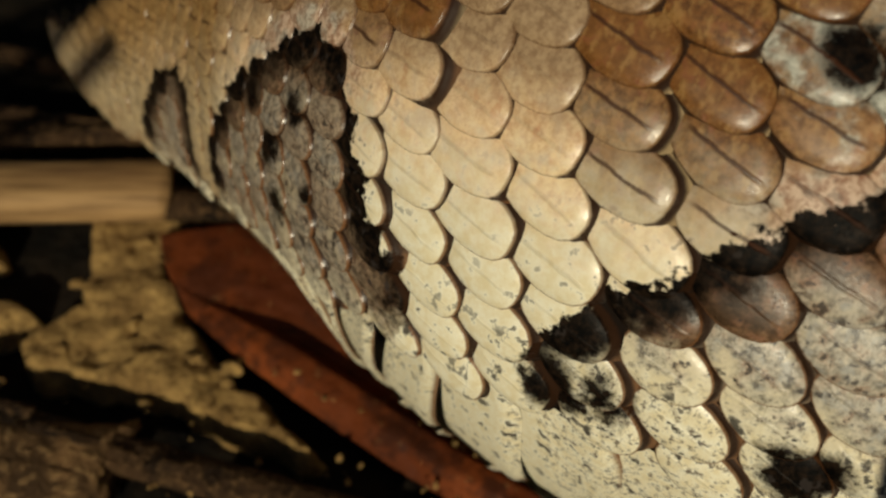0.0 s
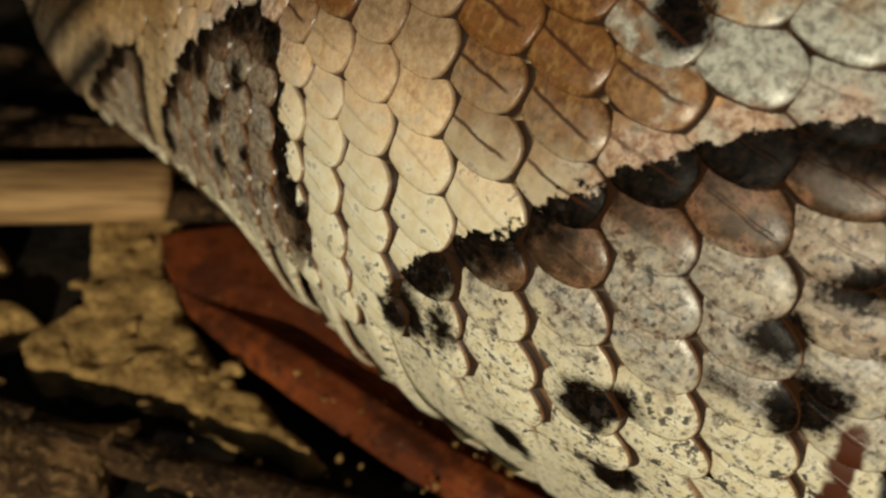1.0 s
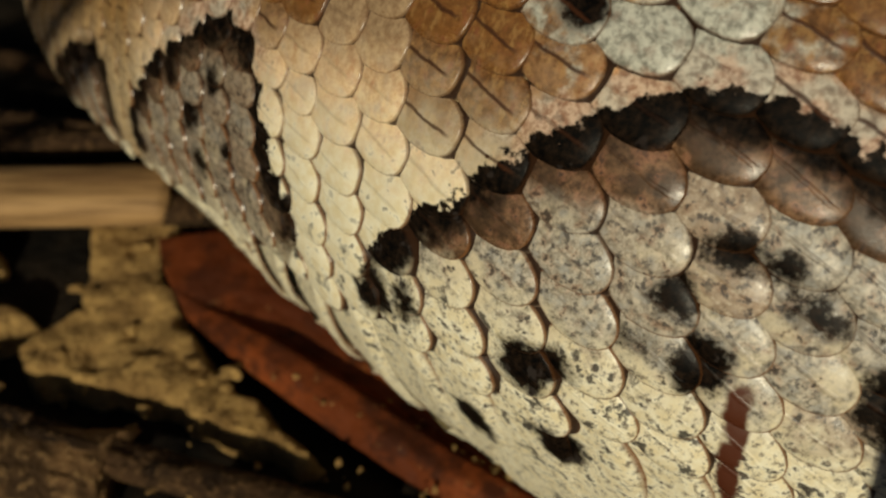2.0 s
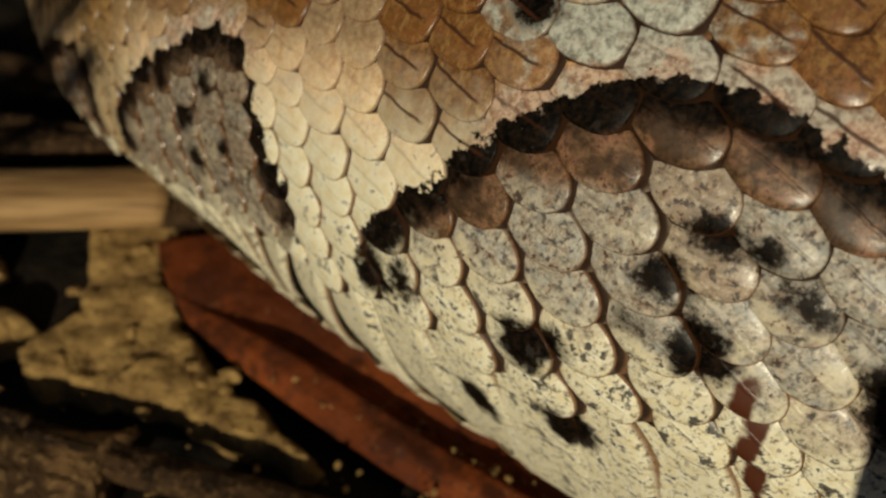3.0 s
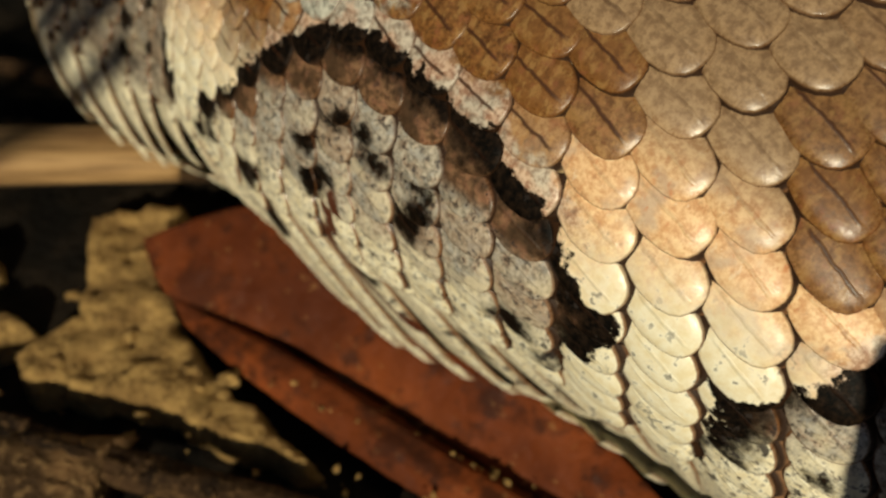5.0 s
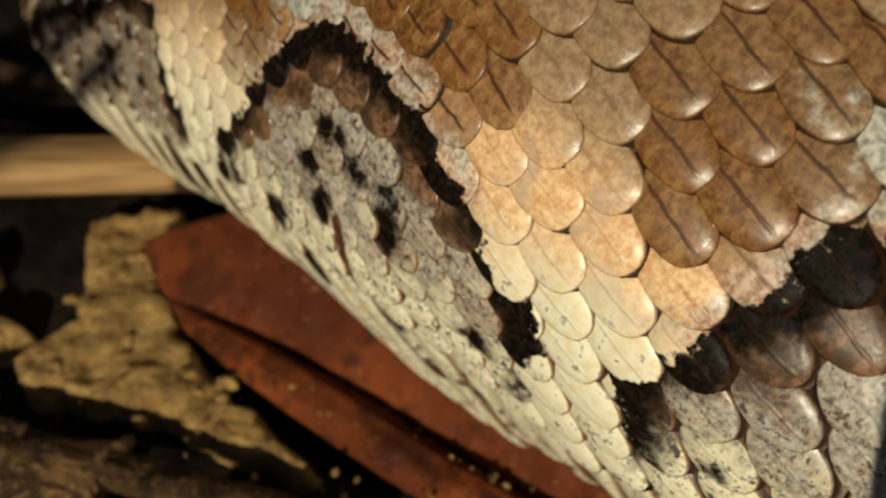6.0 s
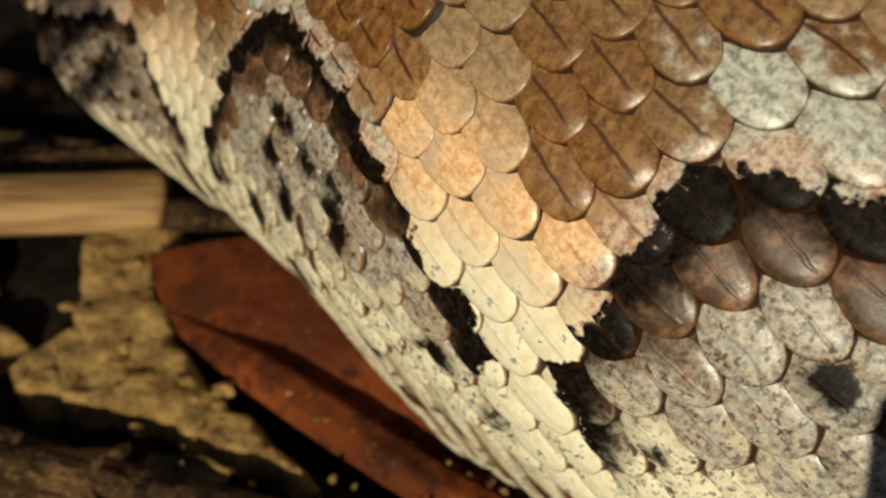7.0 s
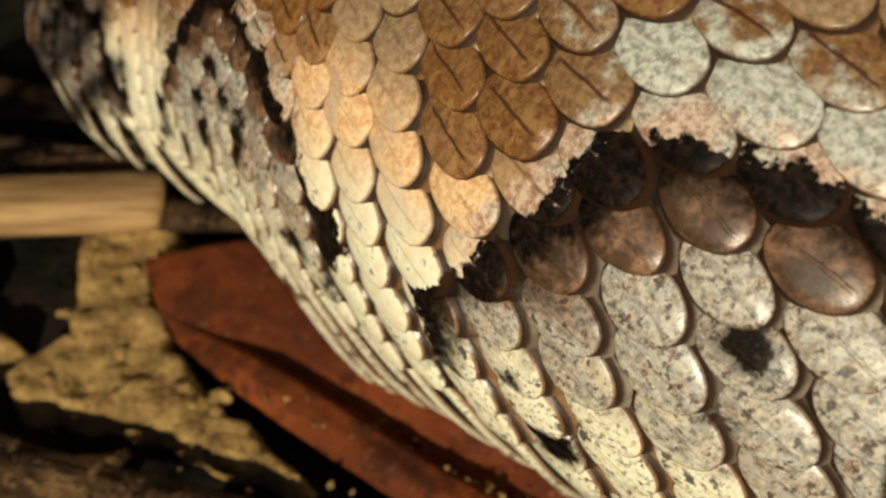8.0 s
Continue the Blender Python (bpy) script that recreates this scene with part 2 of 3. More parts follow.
def link(name, bm, material, parent=None, smooth=True):
    me = bpy.data.meshes.new(name)
    bm.to_mesh(me)
    bm.free()
    me.materials.append(material)
    if smooth:
        me.polygons.foreach_set("use_smooth", [True] * len(me.polygons))
    ob = new(name, me)
    ob.parent = parent
    return ob


def part(name, bm, material, parent, label=""):
    return tagged(link(name, bm, material, parent), label)


# ---- ground ----
def ground():
    bm = bmesh.new()
    n = 121
    ax = [math.copysign(abs(q) ** 3.2 * 2.6 + abs(q) * 0.4, q) for q in np.linspace(-1, 1, n)]
    vs = []
    for y in ax:
        for x in ax:
            d = math.hypot(x, y)
            z = -0.004 + 0.004 * noise.fractal(Vector((x * 30, y * 30, 0)), 1.0, 2.0, 4) - 0.002
            vs.append(bm.verts.new((x, y + 0.1, min(z, -0.001))))
    for j in range(n - 1):
        for i in range(n - 1):
            a = j * n + i
            bm.faces.new((vs[a], vs[a + 1], vs[a + n + 1], vs[a + n]))
    return tagged(link("ground", bm, SOIL), "near-black forest soil under leaf litter, shade of the gaps in its colour", "ground", kind="structure")


ground()

# ---- the snake ----
# The body slides along its own curved line: s = place on that line in cm, th = degrees from the top of
# the body towards the near flank. A scale with skin place (u, th) sits at s = u + slide.
NODE_S0, NODE_DS = -15.0, 5.0
NODES = np.array([(20.52, -1.35), (16.56, 1.7), (11.46, 5.48), (8.51, 7.02), (4.08, 9.8), (1.15, 12.41), (-2.16, 15.16), (-6.34, 17.23), (-4.71, 21.21), (-0.6, 26.8)])
RADII = np.array((4.6, 4.7, 4.98, 5.42, 6.04, 5.5, 4.69, 3.15, 3.86, 4))
FLARE = np.array((-0.26, -0.28, -0.3, 0.05, -1.44, 0.17, -0.53, 0.95, 0.65, 0.22))      # how far the lower flank spreads on the ground
FLAT = 0.971
KEYS_T = np.array([0, 0.5, 1, 1.5, 3, 3.5, 4, 4.5, 5, 6.5, 7, 7.5, 8])
SLIDE = np.array((-0.27, 0.49, 0.99, 1.71, 2.81, 3.46, 4.08, 4.87, 5.61, 6.88, 7.91, 8.55, 8.87))
BELLY_SLIDE = np.array((-0.67, -0.29, -0.03, -0.06, -0.81, -0.57, -0.17, 0.56, 1.52, -0.51, -1.02, -0.5, 0.67))
FLARE_TIME = np.array((-0.15, 0.04, -0.02, -0.17, 0, 0.29, 0.68, 1.17, 0.99, 0.2, 0.12, 0.34, 0.6))
SWAY = np.array([  # sideways heave of the body towards the camera, at the line's points 2 to 7, time by time
    (-0.29, -0.4, 0.18, 0.21, 0.47, 0.32),
    (-0.15, -0.46, 0.12, 0.17, 0.31, 0.25),
    (-0.12, -0.46, 0.05, 0.18, 0.31, 0.25),
    (-0.03, -0.24, -0.05, 0.21, 0.35, 0.15),
    (-0.46, -0.41, -0.02, 0.41, 1.01, 0.06),
    (-0.29, -0.18, -0.12, 0.39, 0.55, 0.08),
    (-0.01, -0.35, -0.02, 0.13, -0.77, 0.2),
    (0.11, 0.26, -0.08, -0.14, -0.89, -0.28),
    (0.31, 0.48, -0.11, -0.16, -0.4, -0.17),
    (0.59, 0.97, -0.54, -0.53, -0.03, -0.03),
    (0.44, 0.55, -0.08, -0.4, -0.29, 0.03),
    (0.09, 0.43, 0.38, 0, -0.18, -0.14),
    (-0.16, 0.47, 0.62, -0.2, -0.53, -0.31),
])
ROLL_S = (-10, -3, 4, 11, 18)
ROLL = np.array([  # roll of the skin round the body, time by time
    (-0.159, -0.289, -0.233, -0.122, 0.062),
    (-0.134, -0.274, -0.209, -0.167, 0.018),
    (-0.075, -0.375, -0.184, -0.141, 0.013),
    (-0.036, -0.338, -0.191, -0.116, 0.016),
    (-0.052, -0.165, -0.237, -0.202, -0.017),
    (-0.06, -0.077, -0.205, -0.217, -0.098),
    (-0.081, -0.154, -0.178, -0.247, -0.172),
    (-0.042, -0.136, -0.184, -0.14, -0.222),
    (-0.042, -0.019, -0.112, -0.101, -0.274),
    (-0.052, -0.004, 0.052, -0.039, -0.089),
    (-0.032, -0.01, 0.027, -0.059, -0.059),
    (-0.016, 0.043, -0.004, -0.135, -0.068),
    (-0.007, 0.009, -0.029, -0.086, -0.063),
])
STRETCH_S = (-5, 0, 5, 10, 16)
STRETCH = np.array([  # how far the skin bunches or stretches along the body, time by time
    (0, -0.1, 0.12, -0.19, 0),
    (0, -0.02, 0.01, -0.11, 0),
    (0, 0.21, -0.06, -0.14, 0),
    (0, 0.51, -0.22, -0.31, -0.01),
    (0, -0.15, -0.46, 0.19, -0.04),
    (0, -0.22, -0.57, 0.37, 0.08),
    (0, -0.19, -0.04, 0.03, 0.12),
    (0, -0.34, -0.01, 0.3, 0.26),
    (0, -0.24, 0.06, 0.43, 0.14),
    (0, -0.06, -0.09, -0.15, 0.02),
    (0, 0.02, -0.06, -0.64, 0.01),
    (0, 0.14, -0.06, -0.23, 0),
    (0, 0.04, -0.06, 0.13, 0),
])
SWELL_S = (-8, 0, 7, 14)
SWELL = np.array([  # breathing and muscle: change of the radius, time by time
    (0, 0.02, 0.051, -0.036),
    (0, 0.051, 0.05, -0.005),
    (0, 0.05, 0.066, 0.018),
    (0, 0.025, 0.062, 0.048),
    (0, 0.008, -0.022, -0.031),
    (0, -0.005, -0.015, -0.049),
    (0, -0.012, -0.052, -0.041),
    (0, -0.08, -0.059, 0.008),
    (0, -0.093, -0.046, 0.01),
    (0, -0.014, 0.066, 0.033),
    (0, -0.042, 0.029, 0.009),
    (0, 0.005, -0.017, -0.024),
    (0, -0.005, -0.042, 0.016),
])


def glide(values, t):
    """Values keyed at KEYS_T, at time t, along a smooth curve through the keys (finite-difference Hermite)."""
    v = np.asarray(values, float)
    i = min(max(int(np.searchsorted(KEYS_T, t, "right")) - 1, 0), len(KEYS_T) - 2)

    def slope(j):
        a, b = max(j - 1, 0), min(j + 1, len(KEYS_T) - 1)
        return (v[b] - v[a]) / (KEYS_T[b] - KEYS_T[a])
    h = KEYS_T[i + 1] - KEYS_T[i]
    x = (t - KEYS_T[i]) / h
    return ((1 + 2 * x) * (1 - x) ** 2 * v[i] + x * (1 - x) ** 2 * h * slope(i)
            + x * x * (3 - 2 * x) * v[i + 1] - x * x * (1 - x) * h * slope(i + 1))


def spline(s):
    x = np.clip((s - NODE_S0) / NODE_DS, 1.0001, len(NODES) - 2.0001)
    over = (s - NODE_S0) / NODE_DS - x
    i = np.floor(x).astype(int)
    u = x - i
    w = np.stack([(1 - u) ** 3 / 6, (3 * u ** 3 - 6 * u ** 2 + 4) / 6, (-3 * u ** 3 + 3 * u ** 2 + 3 * u + 1) / 6, u ** 3 / 6], -1)
    dw = np.stack([-(1 - u) ** 2 / 2, (9 * u ** 2 - 12 * u) / 6, (-9 * u ** 2 + 6 * u + 3) / 6, u ** 2 / 2], -1)
    return np.stack([i - 1, i, i + 1, i + 2], -1), w, dw, over


def skin_point(s, th, t):
    """Points on the body's surface in cm, for arrays s and th (radians)."""
    sway, roll, swell = glide(SWAY, t), glide(ROLL, t), glide(SWELL, t)
    nodes = NODES.copy()
    nodes[2:8] += sway[:, None] * np.array([-0.7, -0.7])
    idx, w, dw, over = spline(s)
    p = np.einsum("pk,pkc->pc", w, nodes[idx])
    d = np.einsum("pk,pkc->pc", dw, nodes[idx])
    p = p + d * over[:, None]
    d = d / np.linalg.norm(d, axis=1)[:, None]
    r = np.einsum("pk,pk->p", w, RADII[idx]) * (1 + np.interp(s, SWELL_S, swell))
    flare = np.einsum("pk,pk->p", w, FLARE[idx]) * glide(FLARE_TIME, t)
    th = th + np.interp(s, ROLL_S, roll)
    sn, deg = np.sin(th), np.degrees(th)
    g = np.clip((deg - 65) / 50, 0, 1)
    g = g * g * (3 - 2 * g)
    out = r * np.sign(sn) * np.abs(sn) ** np.where(deg > 90, 0.7, 1.0) + flare * g * np.sqrt(np.clip(sn, 0, 1))
    xy = p + out[:, None] * np.stack([-d[:, 1], d[:, 0]], 1)
    return np.column_stack([xy, r * FLAT * (1 + np.cos(th))])


def skin_place(u, th, t):
    """Where on the body's line the skin at (u, th) lies at time t."""
    low = np.clip((np.degrees(th) - 55) / 45, 0, 1.5) ** 1.5
    s = u + glide(SLIDE, t)
    return s + np.interp(s, STRETCH_S, glide(STRETCH, t)) + glide(BELLY_SLIDE, t) * low


def skin_poses(u, th, t, lift):
    return poses_at(skin_place(u, th, t), th, t, lift)


def poses_at(s, th, t, lift):
    """Poses (metres) of pieces of skin at time t: x to the tail, z outwards."""
    p = skin_point(s, th, t)
    ds = skin_point(s + 0.05, th, t) - p
    dt = skin_point(s, th + 0.01, t) - p
    n = np.cross(ds, dt)
    n /= np.linalg.norm(n, axis=1)[:, None]
    x = -ds / np.linalg.norm(ds, axis=1)[:, None]
    y = np.cross(n, x)
    p = (p + n * lift[:, None]) * CM
    out = []
    for k in range(len(p)):
        out.append(Matrix(((x[k, 0], y[k, 0], n[k, 0], p[k, 0]), (x[k, 1], y[k, 1], n[k, 1], p[k, 1]),
                           (x[k, 2], y[k, 2], n[k, 2], p[k, 2]), (0, 0, 0, 1))))
    return out


# pattern on the skin, in (u cm, th degrees)
DEG = 0.093
ARCHES = [
    [(13.7, 135), (13.7, 98), (13.5, 88), (13.4, 80), (13.8, 75), (14.6, 76), (15.7, 85), (16.4, 95), (16.5, 135)],
    [(7.6, 135), (7.6, 104), (7.25, 94.5), (7.35, 91.5), (7.7, 87), (7.85, 82), (8.1, 76), (8.35, 71.5), (9.0, 68), (9.8, 69.5), (10.4, 72.5), (11.2, 75.5), (11.9, 81), (12.6, 90), (12.6, 135)],
    [(-2.2, 135), (-2.3, 100), (-2.3, 88), (-2.4, 84), (-2.15, 79.3), (-1.75, 78.5), (-1.4, 74.3), (-1.05, 71.5), (-0.7, 70), (-0.3, 69), (0.0, 67.5), (0.15, 65.3), (0.7, 65), (1.15, 64), (1.6, 63), (2.1, 62.3),
     (2.6, 62.8), (3.0, 64), (3.35, 67), (3.7, 69.5), (4.15, 73), (4.55, 78), (5.2, 84), (5.6, 89), (5.85, 93), (5.95, 102), (5.9, 135)],
    [(-13, 135), (-12.6, 95), (-11, 78), (-9, 60), (-7.5, 52), (-6.4, 49.5), (-5.5, 48.7), (-4.9, 49.5), (-4.35, 52), (-4.1, 56.5), (-4.15, 59.5), (-3.95, 63), (-3.85, 67.5), (-3.75, 73), (-3.45, 78), (-3.25, 80.2),
     (-3.6, 84), (-3.75, 88.5), (-3.8, 135)]]
BROWNS = [(4.75, 63, 0.85, 12), (1.2, 57, 1.25, 6.5), (0.0, 58.5, 0.9, 6.5), (-3.15, 52, 0.85, 9), (7.8, 64, 0.6, 5), (10.5, 50, 3, 12), (13.0, 80, 0.7, 26), (17.8, 75, 2.0, 40), (-4.6, 40, 1.8, 3), (2.2, 48, 2, 6), (16, 55, 2, 12)]
WHITES = [(3.15, 60.3, 1.1, 5.2), (-4.95, 44.6, 1.25, 5.5), (9.4, 60, 0.5, 4)]
SPOTS = [(3.65, 95, 0.29, 3.5), (4.55, 113, 0.26, 4.6), (3.35, 107, 0.29, 4.6), (2, 86.5, 0.31, 3.5), (2.4, 80.8, 0.24, 2.4), (3.95, 59.5, 0.24, 2.9), (2.05, 75, 0.26, 2.4), (1.55, 75, 0.26, 1.6), (1.12, 77.7, 0.29, 1.4),
         (0.3, 82.5, 0.26, 4.6), (0.33, 77.5, 0.24, 1.5), (2.65, 87, 0.20, 1.1), (3.4, 93.5, 0.24, 2.4), (5.65, 96, 0.3, 3.2), (5.15, 95, 0.2, 3), (1, 107, 0.24, 2.4),
         (-1.45, 91.5, 0.35, 2.4), (-2.35, 121, 0.35, 3.5), (-0.6, 116, 0.35, 2.9), (-2.2, 84, 0.24, 2.9)]
SPOTS += [(-4.5, 83.5, 0.15, 1.4), (-5.85, 64.8, 0.26, 1.9), (-5.15, 91, 0.35, 2.4), (-6, 73.5, 0.18, 1.2),           (9.3, 78, 0.19, 2.4), (10, 84, 0.24, 2.4), (8.9, 88, 0.18, 2.4), (9.8, 92, 0.24, 2.4), (10.6, 78, 0.19, 2.4)]
FOLDS = [((1.57, 87.5), (1.45, 97), (1.2, 110), (0.6, 121))]


def inside(poly, x, y):
    """Signed distance to a polygon, positive inside."""
    best, odd = 1e9, False
    for (x1, y1), (x2, y2) in zip(poly, poly[1:] + poly[:1]):
        dx, dy = x2 - x1, y2 - y1
        k = min(max(((x - x1) * dx + (y - y1) * dy) / (dx * dx + dy * dy), 0), 1)
        best = min(best, math.hypot(x - x1 - k * dx, y - y1 - k * dy))
        if (y1 > y) != (y2 > y) and x < x1 + (y - y1) / dy * dx:
            odd = not odd
    return best if odd else -best


ARCHES_CM = [[(a, b * DEG) for a, b in poly] for poly in ARCHES]


def blob(blobs, u, th):
    return max((1 - math.hypot((u - a) / ra, (th - b) / rb)) * min(ra, rb * DEG) for a, b, ra, rb in blobs)


def fold_depth(u, th):
    best = 1.0
    for line in FOLDS:
        for (x1, y1), (x2, y2) in zip(line, line[1:]):
            dx, dy = x2 - x1, (y2 - y1) * DEG
            px, py = u - x1, (th - y1) * DEG
            k = min(max((px * dx + py * dy) / (dx * dx + dy * dy), 0), 1)
            best = min(best, math.hypot(px - k * dx, py - k * dy))
    return 0.12 - best


def skin_masks(u, th):
    arch = max(inside(poly, u, th * DEG) for poly in ARCHES_CM)
    brown = max(1 - 0.6 * math.hypot((u - a) / ra, (th - b) / rb) ** 2 for a, b, ra, rb in BROWNS)
    belly = (th - 84) / 14
    if arch < 0.2:      # the tongue of pale scales between two arches turns cream higher up
        belly += 0.65 * math.exp(-((u + 2.8) / 1.2) ** 2 - ((th - 76) / 8) ** 2)
    belly += 0.75 * min(max((-3.4 - u) / 1.0, 0), 1) * min(max((th - 72) / 8, 0), 1)
    return np.array((arch, max(min(brown, 1), -1), max(blob(WHITES, u, th), -1), max(blob(SPOTS, u, th), -1), belly, fold_depth(u, th)))


# how far a scale takes one colour as a whole, mask by mask
WHOLE = np.array((0.28, 0.95, 0.8, 0.15, 0.0, 0.0))


def scale_geometry(u, th, half_l, half_w, seg=24, tip=0.075, dome=0.075, skin=1.42, turn=20.0, square=2.3):
    """One overlapping scale, x to its free tip, with the skin round it: vertices (cm), faces, skin places."""
    rings = (0.0, 0.4, 0.7, 0.87, 0.96, 1.0, 1.01, skin)
    ct, st = math.cos(radians(turn)), math.sin(radians(turn))
    co, info, faces = [], [], []
    for j, q in enumerate(rings):
        for i in range(seg if j else 1):
            a = 2 * math.pi * i / seg
            ca, sa = math.cos(a), math.sin(a)
            e = square
            rr = (abs(ca) ** e + abs(sa) ** e) ** (-1 / e)
            wide = 1 - 0.10 * abs(ca) if ca > 0 else 1 - 0.18 * abs(ca)
            x, y = half_l * rr * ca * q, half_w * rr * sa * q * wide
            # the tip and the lower edge stand free over the next scales
            z = dome * (1 - min(q, 1) ** 4) + tip * (0.85 * min(max(x / half_l, -1), 1) - 0.5 * min(max(y / half_w, -1), 1))
            if j == 6:
                z -= 0.05
            if j == 7:
                z = -0.15
            across, along = y / half_w, x / half_l
            x, y = x * ct + y * st, y * ct - x * st
            co.append((x, y, z - y * y / 10.4))
            info.append((u - x, th - math.degrees(y / 5.2), (0, 0.4, 0.7, 0.87, 0.96, 1.0, 1.02, 1.3)[j], across, along))
    for i in range(seg):
        faces.append((0, 1 + i, 1 + (i + 1) % seg))
        for j in range(1, 7):
            a, b = 1 + (j - 1) * seg, 1 + j * seg
            faces.append((a + i, b + i, b + (i + 1) % seg, a + (i + 1) % seg))
    return co, faces, info


def plate_geometry(u, th0, th1, half_l, nu=8, nv=12):
    """A broad belly plate that follows the body's section from th0 to th1, x to its free edge; local to its own pose at th0."""
    s_ref, t_ref, mid = min(max(u + 4.0 + 0.6 * min(max(u - 4, 0), 4), 0.0), 20.0), 4.0, radians(th0)
    base = poses_at(np.array([s_ref]), np.array([mid]), t_ref, np.zeros(1))[0].inverted()
    co, info, faces = [], [], []
    for i in range(nu + 1):
        for j in range(nv + 1):
            f = j / nv
            th = radians(th0 - 2 + (th1 - th0 + 2) * f)
            k = -1 + 2 * i / nu
            x = half_l * (k - 0.35 * max(0.0, 1 - f * 5) ** 2 * max(k, 0))
            sx = s_ref - x - 0.022 * min(math.degrees(th) - th0, 45)
            p = skin_point(np.array([sx, sx]), np.array([th, th + 0.01]), t_ref)
            q = base @ Vector(p[0] * CM)
            d = (base.to_3x3() @ Vector(p[1] - p[0])).normalized()
            n = Vector((1, 0, 0)).cross(d)
            n = n if n.z * math.cos(th - mid) > 0 else -n
            z = 0.01 + 0.09 * k + (0.0 if i < nu else -0.12)
            co.append(tuple((q + n * z * CM) / CM))
            info.append((u - x, math.degrees(th), 0.5 if i < nu - 1 else (0.91 if i == nu - 1 else 1.0), 0.9, x / half_l))
    for i in range(nu):
        for j in range(nv):
            a = i * (nv + 1) + j
            faces.append((a, a + nv + 1, a + nv + 2, a + 1))
    return co, faces, info


def skin_mesh(name, pieces_in):
    """A mesh of one or more skin pieces [(co, faces, info)], with the skin's attributes."""
    co, faces, body, zones, marks, folds = [], [], [], [], [], []
    for c, f, info in pieces_in:
        base = len(co)
        co += [(a * CM, b * CM, z * CM) for a, b, z in c]
        faces += [tuple(base + i for i in q) for q in f]
        mid = skin_masks(info[0][0], info[0][1])
        plate = len(c) == 117
        whole = 0 * WHOLE if plate else WHOLE
        for u, th, q, across, along in info:
            m = skin_masks(u, th)
            m = m + (mid - m) * whole
            body += (u, th * DEG, q)
            zones += (m[0], m[1], m[2])
            marks += (m[3], m[4], m[0] if plate else mid[0])
            folds += (m[5], across, along)
    me = bpy.data.meshes.new(name)
    me.from_pydata(co, [], faces)
    for key, data in (("body", body), ("zones", zones), ("marks", marks), ("folds", folds)):
        me.attributes.new(key, "FLOAT_VECTOR", "POINT").data.foreach_set("vector", np.array(data, np.float32))
    me.polygons.foreach_set("use_smooth", [True] * len(me.polygons))
    me.materials.append(SKIN)
    return me


PITCH, ROW = 0.60, 6.6
U_FIRST, U_LAST = -8.6, 21.0
snake = tagged(new("snake"), "thick viper with brown, cream and black keeled scales, crawling", "snake")
pieces = []        # (object, u, th radians, lift cm)
rnd = random.Random(5)
N_ALONG = int((U_LAST - U_FIRST) / PITCH)


def scale_place(i, j):
    """The middle (u cm, th degrees) of scale j in column i: columns run up the flank, slanting more towards the tail."""
    k = min(max(i, -2), 17)
    u = 6.994 - 0.6886 * k + 0.1064 * j + 0.0116 * k * k + 0.0154 * k * j
    th = 90.66 - 3.885 * k - 5.289 * j - 0.0443 * k * k - 0.0047 * k * j
    return u + (i - k) * (-0.6886 + 0.0232 * k + 0.0154 * j), th + (i - k) * (-3.885 - 0.0886 * k - 0.0047 * j)


def build_snake():
    # single scales of the near flank, on slanting rows
    for i in range(-24, 40):
        for j in range(-26, 18):
            u, th = scale_place(i, j)
            if not (U_FIRST < u < U_LAST and 21 < th < 102):
                continue
            u, a = u + rnd.uniform(-0.03, 0.03), th + rnd.uniform(-0.4, 0.4)
            hl, hw = 0.485 * rnd.uniform(0.94, 1.06), 0.335 * rnd.uniform(0.94, 1.06)
            if u > 6.6:      # the scales ahead lie apart, with dark skin between
                hw *= 1 - 0.2 * min(u - 6.6, 1) * min(max((a - 66) / 10, 0), 1)
            # pale scales are squarer, those inside the dark arches flatter and more egg-shaped
            pale = skin_masks(u, a)[0] < 0
            shape = dict(square=rnd.uniform(2.5, 3.0), dome=0.06) if pale else dict(square=rnd.uniform(2.1, 2.4), dome=0.05)
            name = "flank_scale" if th > 70 else "back_scale"
            ob = new(name, skin_mesh(name, [scale_geometry(u, a, hl, hw, turn=rnd.uniform(12, 22), **shape)]))
            ob.parent = snake
            pieces.append((ob, u, radians(a), rnd.uniform(-0.012, 0.018) + 0.05 * min(max((a - 82) / 12, 0), 1)))
    # broad belly plates, in an upper and a lower band
    for i in range(int((U_LAST - U_FIRST) / 0.86)):
        u = U_FIRST + 0.5 + i * 0.86 + rnd.uniform(-0.05, 0.05)
        for th0, th1 in ((102, 139), (137, 178)):
            ob = new("belly_plate", skin_mesh("belly_plate", [plate_geometry(u, th0, th1, 0.74)]))
            ob.parent = snake
            pieces.append((ob, u, radians(th0), 0.0))
    # patches of scales over the back and the far side
    for r in range(7):
        for i in range(0, N_ALONG, 3):
            u0, th0 = U_FIRST + (i + 1) * PITCH, 97.5 - (13 + 3 * r) * ROW
            shapes = []
            for a in range(3):
                for b in range(3):
                    du, dth = (b - 1 + 0.5 * (a % 2)) * PITCH, (1 - a) * ROW
                    co, faces, info = scale_geometry(u0 + du, th0 + dth, 0.40, 0.37, 12)
                    y0 = -math.radians(dth) * 5.2
                    co = [(x - du, y + y0, z - (2 * y * y0 + y0 * y0) / 10.4) for x, y, z in co]
                    shapes.append((co, faces, info))
            ob = new("back_patch", skin_mesh("back_patch", shapes))
            ob.parent = snake
            pieces.append((ob, u0, radians(th0), 0.0))


build_snake()


# ---- litter ----
def wobble(x, y, k, amp, seed=0.0):
    return amp * noise.fractal(Vector((x * k, y * k, seed)), 1.0, 2.0, 4)


